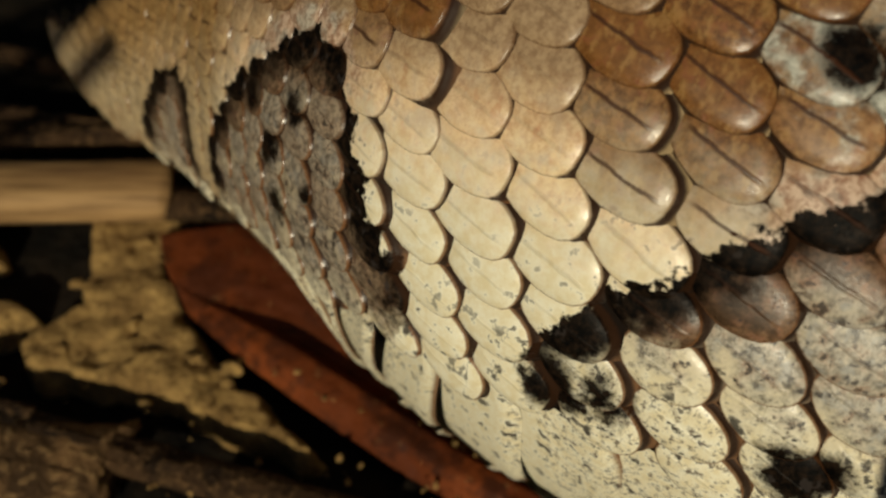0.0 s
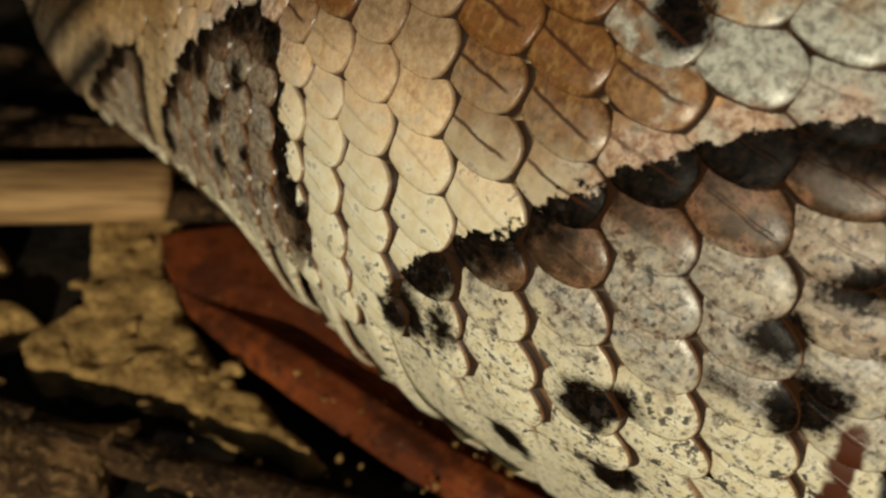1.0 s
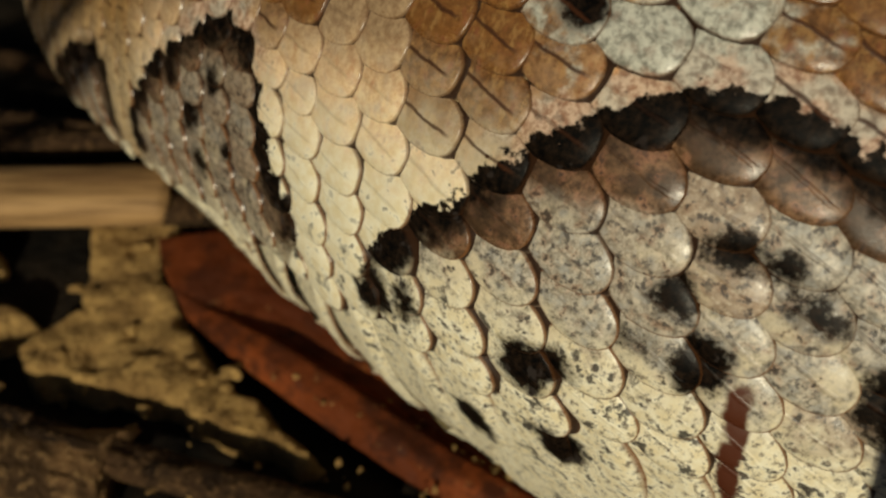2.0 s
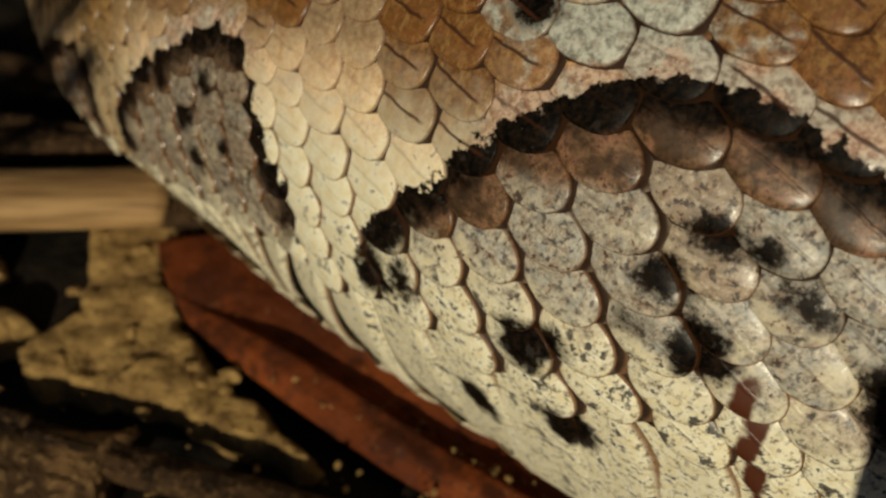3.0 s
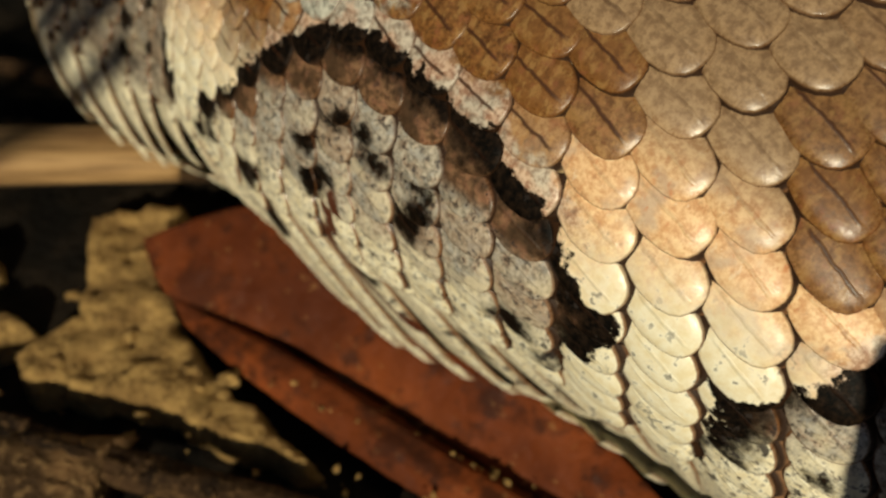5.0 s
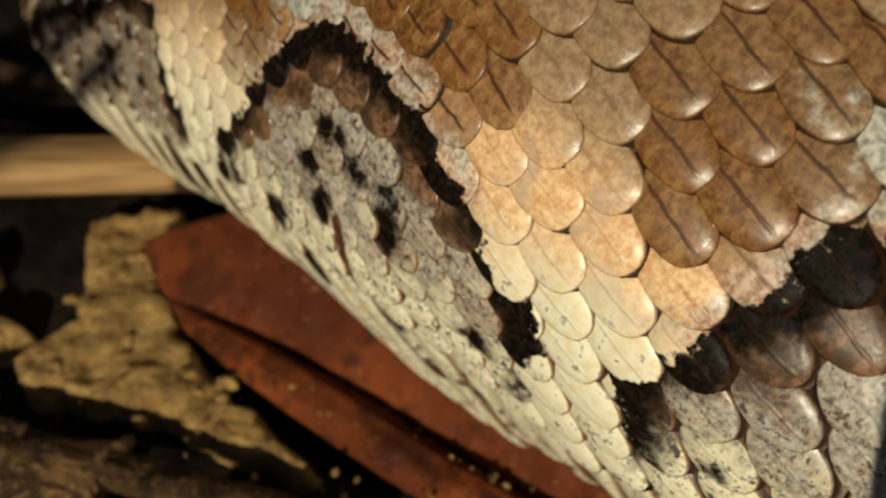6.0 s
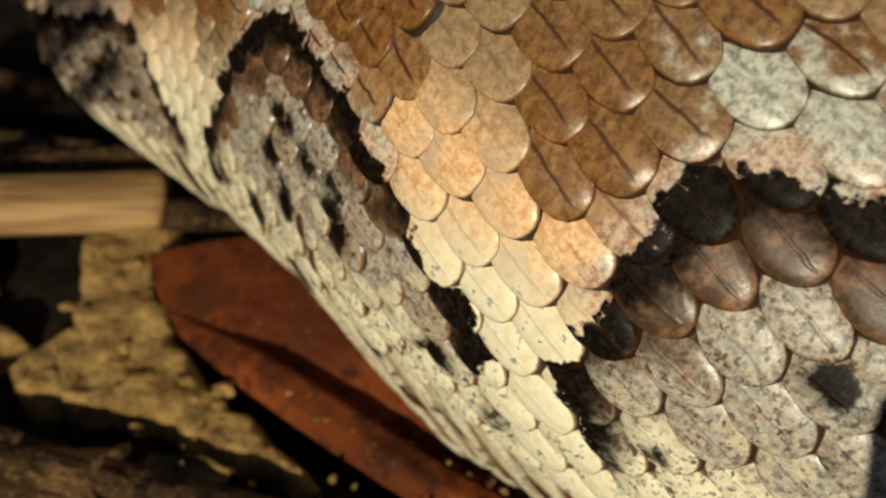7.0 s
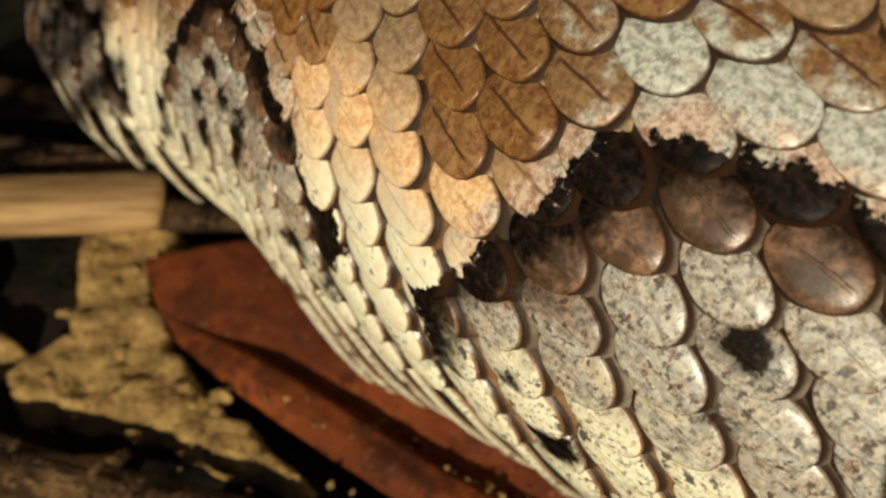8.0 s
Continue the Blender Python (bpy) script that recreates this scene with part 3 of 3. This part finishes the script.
def clod(name, outline, low, high, material, label, category, cell=0.08, rough=0.24, seed=0.0, edge=0.25):
    """A lump with an uneven top and steep crumbly sides inside an outline (cm)."""
    xs, ys = [p[0] for p in outline], [p[1] for p in outline]
    nx, ny = int((max(xs) - min(xs)) / cell) + 3, int((max(ys) - min(ys)) / cell) + 3
    bm = bmesh.new()
    grid = {}
    for j in range(ny):
        for i in range(nx):
            x, y = min(xs) + (i - 1) * cell, min(ys) + (j - 1) * cell
            d = inside(outline, x, y) + wobble(x, y, 1.1, 0.22, seed)
            if d > -cell * 1.5:
                k = min(max(d / edge, 0), 1)
                z = low + (high - low) * k ** 0.5 + (wobble(x, y, 0.8, rough, seed + 3) + wobble(x, y, 4.0, rough * 0.3, seed + 5)) * k
                jx, jy = wobble(x, y, 3, cell * 0.4, seed + 9), wobble(x, y, 3, cell * 0.4, seed + 12)
                grid[i, j] = bm.verts.new(((x + jx) * CM, (y + jy) * CM, z * CM))
    for (i, j) in list(grid):
        q = [grid.get(p) for p in ((i, j), (i + 1, j), (i + 1, j + 1), (i, j + 1))]
        if all(q):
            bm.faces.new(q)
    return tagged(link(name, bm, material), label, category)


def stick_mesh(p0, p1, w, h, seed, n=60, m=12, square=3.0, rough=0.12, taper=1.0, bend=0.0):
    """A rough stick from p0 to p1 (cm); square: 2 round, more squarer."""
    bm = bmesh.new()
    a, b = Vector(p0), Vector(p1)
    ax = (b - a).normalized()
    side = ax.cross(Vector((0, 0, 1))).normalized()
    up = side.cross(ax)
    loops = []
    for i in range(n + 1):
        f = i / n
        size = 1 + (taper - 1) * f
        row = []
        for j in range(m):
            t = 2 * math.pi * j / m
            c, s_ = math.cos(t), math.sin(t)
            r = (abs(c) ** square + abs(s_) ** square) ** (-1 / square)
            k = 1 + wobble(j * 1.7, f * 1.2, 1.0, rough, seed) + wobble(j * 2.2, f * 12, 1.0, rough * 0.35, seed + 4)
            end = 0.25 * wobble(j * 3.1, 0, 1.0, 1.0, seed + 7) if i in (0, n) else 0
            p = a + (b - a) * f + ax * end + (side * c * w / 2 + up * s_ * h / 2) * r * k * size + up * bend * math.sin(math.pi * f)
            row.append(bm.verts.new(p * CM))
        loops.append(row)
    for i in range(n):
        for j in range(m):
            bm.faces.new((loops[i][j], loops[i][(j + 1) % m], loops[i + 1][(j + 1) % m], loops[i + 1][j]))
    bm.faces.new(loops[0][::-1])
    bm.faces.new(loops[-1])
    bmesh.ops.recalc_face_normals(bm, faces=bm.faces)
    return bm


def curve_at(points, f):
    x = f * (len(points) - 1)
    i = min(int(x), len(points) - 2)
    pts = [Vector(points[max(i - 1, 0)]), Vector(points[i]), Vector(points[i + 1]), Vector(points[min(i + 2, len(points) - 1)])]
    u = x - i
    return 0.5 * (2 * pts[1] + (pts[2] - pts[0]) * u + (2 * pts[0] - 5 * pts[1] + 4 * pts[2] - pts[3]) * u * u + (3 * pts[1] - pts[0] - 3 * pts[2] + pts[3]) * u ** 3)


def leaf_blade(lower, upper, profile, thick, v0=0.0, v1=1.0, na=70, nv=24, seed=0.0):
    """A leaf between its two margins; profile: heights (cm) from the upper margin to the lower one."""
    bm = bmesh.new()
    faces_at = []
    for side in (0, 1):
        g = []
        for i in range(na + 1):
            f = i / na
            lo, hi = curve_at(lower, f).to_3d(), curve_at(upper, f).to_3d()
            row = []
            for j in range(nv + 1):
                v = v0 + (v1 - v0) * j / nv
                k = v * (len(profile) - 1)
                q = min(int(k), len(profile) - 2)
                w = k - q
                w = w * w * (3 - 2 * w)
                z = profile[q] * (1 - w) + profile[q + 1] * w
                flat = 0.32 * (1 - v) ** 0.4
                z = flat + (z - flat) * min(1.0, f * 3.2) ** 1.5
                p = hi.lerp(lo, v)
                p.x -= 0.10 * math.sin(math.pi * min(v * 1.1, 1)) * max(0.0, 1 - f * 6) ** 2
                z += wobble(p.x, p.y, 0.9, 0.06, seed) + wobble(p.x, p.y, 4, 0.015, seed + 2)
                row.append(bm.verts.new((p.x * CM, p.y * CM, (z - side * thick) * CM)))
            g.append(row)
        for i in range(na):
            for j in range(nv):
                q = (g[i][j], g[i + 1][j], g[i + 1][j + 1], g[i][j + 1])
                bm.faces.new(q if side == 0 else q[::-1])
        faces_at.append(g)
    top, low = faces_at
    for i in range(na):
        for j in (0, nv):
            q = (top[i][j], top[i + 1][j], low[i + 1][j], low[i][j])
            bm.faces.new(q)
    for i in (0, na):
        for j in range(nv):
            bm.faces.new((top[i][j], top[i][j + 1], low[i][j + 1], low[i][j]))
    bmesh.ops.recalc_face_normals(bm, faces=bm.faces)
    return bm


# pale split stick, pushed back by the snake and let go again
stick = tagged(new("split_stick"), "broken length of pale split wood with a squared end", "stick")
part("split_length", stick_mesh((-22, 12.6, 0.55), (-5.95, 12.95, 0.55), 1.35, 0.9, 2.0, 80, 14, 5.0, 0.07), WOOD, stick)
# far end in dark bark: the snake's shade on the stick, as colour
part("shaded_end", stick_mesh((-6.4, 12.7, 0.4), (-3.2, 12.5, 0.3), 0.8, 0.55, 5.0, 24, 10, 3.0, 0.2, 0.6), BARK, stick, "broken far end of the stick, the snake's shade put into its dark colour")

# big dead leaf with a curled lower margin
leaf = tagged(new("dead_leaf"), "red-brown leathery dead leaf with a curled margin", "leaf")
LOWER = [(-5.2, 10.1), (-4.4, 9.35), (-3.3, 8.45), (-1.9, 7.4), (-0.45, 6.4), (1.1, 5.55), (2.8, 4.9), (4.6, 4.5)]
UPPER = [(-6.0, 11.85), (-4.7, 12.15), (-3.2, 12.2), (-1.2, 11.3), (0.6, 10), (1.9, 8.6), (3.2, 6.8), (4.7, 4.9)]
SECTION = (0.3, 0.35, 0.38, 0.38, 0.34, 0.26, 0.12, 0.0, 0.45, 0.42, 0.05)
blade = part("blade", leaf_blade(LOWER, UPPER, SECTION, 0.05, 0.0, 0.7), LEAF, leaf)
part("curled_margin", leaf_blade(LOWER, UPPER, SECTION, 0.05, 0.69, 1.0, 70, 16), LEAF, leaf, "thick curled margin of the leaf")

clod("clay_clod", [(-8.0, 13.2), (-5.6, 13.4), (-5.5, 11.2), (-5.0, 9.9), (-4.0, 8.75), (-3.0, 7.85), (-1.9, 6.95), (-2.4, 6.6), (-4.4, 7.6), (-6.2, 8.2), (-8.0, 8.5), (-8.5, 9.2), (-7.7, 9.9), (-7.6, 11.0)],
     -1.6, 0.12, CLAY, "crumbling slab of dry yellow clay on dark soil", "clod")
def lumps(parent, n, seed, x0, x1, y0, y1, z, size):
    """Small loose lumps that are part of a clod."""
    r = random.Random(seed)
    for _ in range(n):
        bm = bmesh.new()
        bmesh.ops.create_icosphere(bm, subdivisions=2, radius=1.0)
        k = size * math.exp(r.gauss(0, 0.4))
        off = Vector((r.uniform(0, 50), 0, 0))
        at = Vector((r.uniform(x0, x1), r.uniform(y0, y1), z))
        sx, sy = r.uniform(0.8, 1.4), r.uniform(0.7, 1.2)
        for v in bm.verts:
            q = v.co * (1 + 0.9 * noise.noise(v.co * 1.3 + off))
            v.co = (at + Vector((q.x * sx, q.y * sy, q.z * 0.7)) * k) * CM
        part("lump", bm, CLAY, parent)


slab = bpy.data.objects["clay_clod"]
lumps(slab, 14, 1, -7.6, -5.6, 9.0, 12.2, 0.06, 0.11)
lumps(slab, 10, 2, -5.6, -3.9, 7.9, 8.9, 0.06, 0.10)
clod("clay_lump", [(-10.5, 10.9), (-8.9, 10.7), (-8.3, 10.1), (-8.8, 9.7), (-9.6, 9.5), (-11, 9.4)], -1.6, 0.05, CLAY, "small lump of dry yellow clay", "clod", seed=4.0)
clod("clay_lump", [(-11.5, 12.4), (-9.6, 12.2), (-9.3, 11.5), (-10, 11.1), (-11.5, 11.2)], -1.6, 0.0, CLAY, "small lump of dry yellow clay", "clod", seed=8.0)


def log(name, p0, p1, w, h, seed, material, label, square=2.4, rough=0.2, taper=1.0, flakes=0):
    """A dead branch; with flakes it is a core under plates of loose bark."""
    if not flakes:
        return tagged(link(name, stick_mesh(p0, p1, w, h, seed, 70, 14, square, rough, taper), material), label, "stick")
    thing = tagged(new(name), label, "stick")
    part("core", stick_mesh(p0, p1, w, h, seed, 70, 14, square, rough, taper), material, thing)
    r = random.Random(int(seed))
    a, b = Vector(p0), Vector(p1)
    ax = (b - a).normalized()
    side = ax.cross(Vector((0, 0, 1))).normalized()
    for _ in range(flakes):
        f, q, half = r.uniform(0.12, 0.95), r.uniform(-0.8, 0.8), r.uniform(0.3, 0.75)
        mid = a + (b - a) * f + side * q * w * 0.45
        mid.z += h * 0.47 * math.sqrt(1 - 0.75 * q * q)
        d = (ax + side * r.uniform(-0.12, 0.12)) * half
        part("bark_flake", stick_mesh(mid - d, mid + d, r.uniform(0.14, 0.34), 0.12, r.uniform(0, 90), 14, 8, 2.6, 0.3), material, thing)
    return thing


log("rotten_branch", (-12, 8.55, 0.33), (-0.9, 5.5, 0.28), 0.65, 0.55, 11.0, BARK, "thin dark rotten branch lying in the litter", flakes=16)
log("rotten_branch", (-12, 7.2, 0.1), (-5.75, 6.5, 0.1), 1.6, 0.95, 15.0, ROTTEN, "thick dark rotten branch with a broken end", 3.0, 0.25, flakes=16)
log("rotten_branch", (-4.1, 6.0, -0.1), (2.6, 3.4, -0.1), 1.5, 0.8, 19.0, BARK, "dark crumbly branch beside the dead leaf", 2.6, 0.25, flakes=18)
log("twig", (-14, 16.4, 0.2), (-8.2, 15.3, 0.2), 0.5, 0.4, 23.0, BARK, "thin dark twig in the shade", flakes=7)
log("twig", (-14, 14.9, 0.2), (-6.2, 15.0, 0.3), 0.7, 0.5, 27.0, BARK, "thin dark twig in the shade", flakes=7)
log("twig", (-16, 19.5, 0.3), (-9.5, 17.6, 0.2), 0.5, 0.5, 31.0, BARK, "thin dark twig in the shade", flakes=7)

# unseen branch added close beside the viewer, to cast shade on the near end of the body
log("shade_branch", (5.4, -6.1, -0.6), (3.72, -5.8, 12.9), 3.2, 3.2, 41.0, BARK, "unseen thick branch added to shade the near end of the snake", 2.2, 0.1)


# unseen twigs added well behind the viewer, to cast soft broken shade on the far bend of the body
for n in range(5):
    log("shade_twig", (-75 - 2 * n, -45 - n, -0.5), (-14.6 - 0.3 * (n % 2), -40, 33.3 + 1.05 * n), 0.55, 0.55, 51.0 + n, BARK, "unseen thin twig added to shade the far bend of the snake", 2.1, 0.08)


def crumbs():
    """Clay crumbs scattered over the bark and the leaf: one mesh."""
    r = random.Random(3)
    bm = bmesh.new()
    for _ in range(260):
        k = r.random()
        x = -9 + 11 * k
        y = 7.9 - 2.55 * (x + 9) / 11 * 1.05 + r.gauss(-0.35, 0.55)
        size = 0.042 * math.exp(r.gauss(0, 0.5))
        z = 0.35 if r.random() < 0.5 else 0.15
        geo = bmesh.ops.create_icosphere(bm, subdivisions=1, radius=size * CM)
        for v in geo["verts"]:
            v.co *= r.uniform(0.55, 1.25)
        turn = Euler((r.uniform(0, 6), r.uniform(0, 6), r.uniform(0, 6))).to_matrix().to_4x4()
        m = Matrix.Translation((x * CM, y * CM, z * CM)) @ turn @ Matrix.Diagonal((1, r.uniform(0.5, 1), r.uniform(0.5, 0.9), 1))
        bmesh.ops.transform(bm, matrix=m, verts=geo["verts"])
    for _ in range(70):
        f = r.random()
        x, y = -3.2 + 6.5 * f, 8.35 - 3.1 * f + abs(r.gauss(0.05, 0.22))
        geo = bmesh.ops.create_icosphere(bm, subdivisions=1, radius=0.022 * math.exp(r.gauss(0, 0.5)) * CM)
        for v in geo["verts"]:
            v.co *= r.uniform(0.55, 1.25)
        bmesh.ops.transform(bm, matrix=Matrix.Translation((x * CM, y * CM, 0.38 * CM)), verts=geo["verts"])
    return tagged(link("clay_crumbs", bm, CLAY, None, False), "tan clay crumbs scattered over bark and leaf", "crumbs", kind="stuff")


crumbs()


def sky_blocker():
    """Unseen undergrowth ring added to block the low sky, lower towards the sun."""
    bm = bmesh.new()
    n, rows = 96, 10
    vs = []
    for j in range(rows + 1):
        for i in range(n):
            a = 2 * math.pi * i / n
            r = 1.1 + 0.16 * noise.noise(Vector((math.cos(a) * 4, math.sin(a) * 4, j * 0.7)))
            vs.append(bm.verts.new((r * math.cos(a), r * math.sin(a), -0.04 + j * 0.2 * (0.54 - 0.34 * max(0.0, math.cos(a - (math.pi / 2 - SUN_AZ))) ** 4) + 0.05 * noise.noise(Vector((a * 6, j, 3))))))
    for j in range(rows):
        for i in range(n):
            a, b = j * n + i, j * n + (i + 1) % n
            bm.faces.new((vs[a], vs[b], vs[b + n], vs[a + n]))
    return tagged(link("backdrop", bm, BRUSH), "unseen ring of dim green undergrowth added to block the low sky", "undergrowth", kind="structure")


sky_blocker()


def motions():
    times = [0, 0.5, 1, 1.5, 1.9, 2.3, 2.65, 3, 3.5, 4, 4.5, 5, 5.4, 5.75, 6.1, 6.5, 7, 7.5, 8]
    u = np.array([q[1] for q in pieces])
    th = np.array([q[2] for q in pieces])
    lift = np.array([q[3] for q in pieces])
    poses = [skin_poses(u, th, t, lift) for t in times]
    for k, (ob, *_) in enumerate(pieces):
        walk(ob, [(t, poses[j][k]) for j, t in enumerate(times)])
    # the stick is pushed away by the body, then falls back
    push = [(0, 0.0), (1.5, 0.0), (3, 0.0), (3.5, 0.5), (4, 1.45), (4.5, 1.5), (5, 1.4), (6.3, 1.15), (6.6, 0.95), (7, 0.3), (7.5, 0.4), (8, 0.45)]
    walk(stick, [(t, pose(0.1 * d * CM, d * CM, 0.1 * d * CM)) for t, d in push])
    # the blade is lifted with it, hinged on the crease above the curled margin
    hinge = Matrix.Translation((-5.3 * CM, 10.3 * CM, 0.1 * CM)) @ Matrix.Rotation(radians(-30), 4, "Z")
    lifts = [(0, 0), (1.5, 0), (3, 0), (3.5, 10), (4, 30), (4.5, 31), (5, 29), (6.3, 26), (6.6, 22), (7, 6), (7.5, 7), (8, 7)]
    walk(blade, [(t, hinge @ Matrix.Rotation(radians(a), 4, "X") @ hinge.inverted()) for t, a in lifts])


motions()
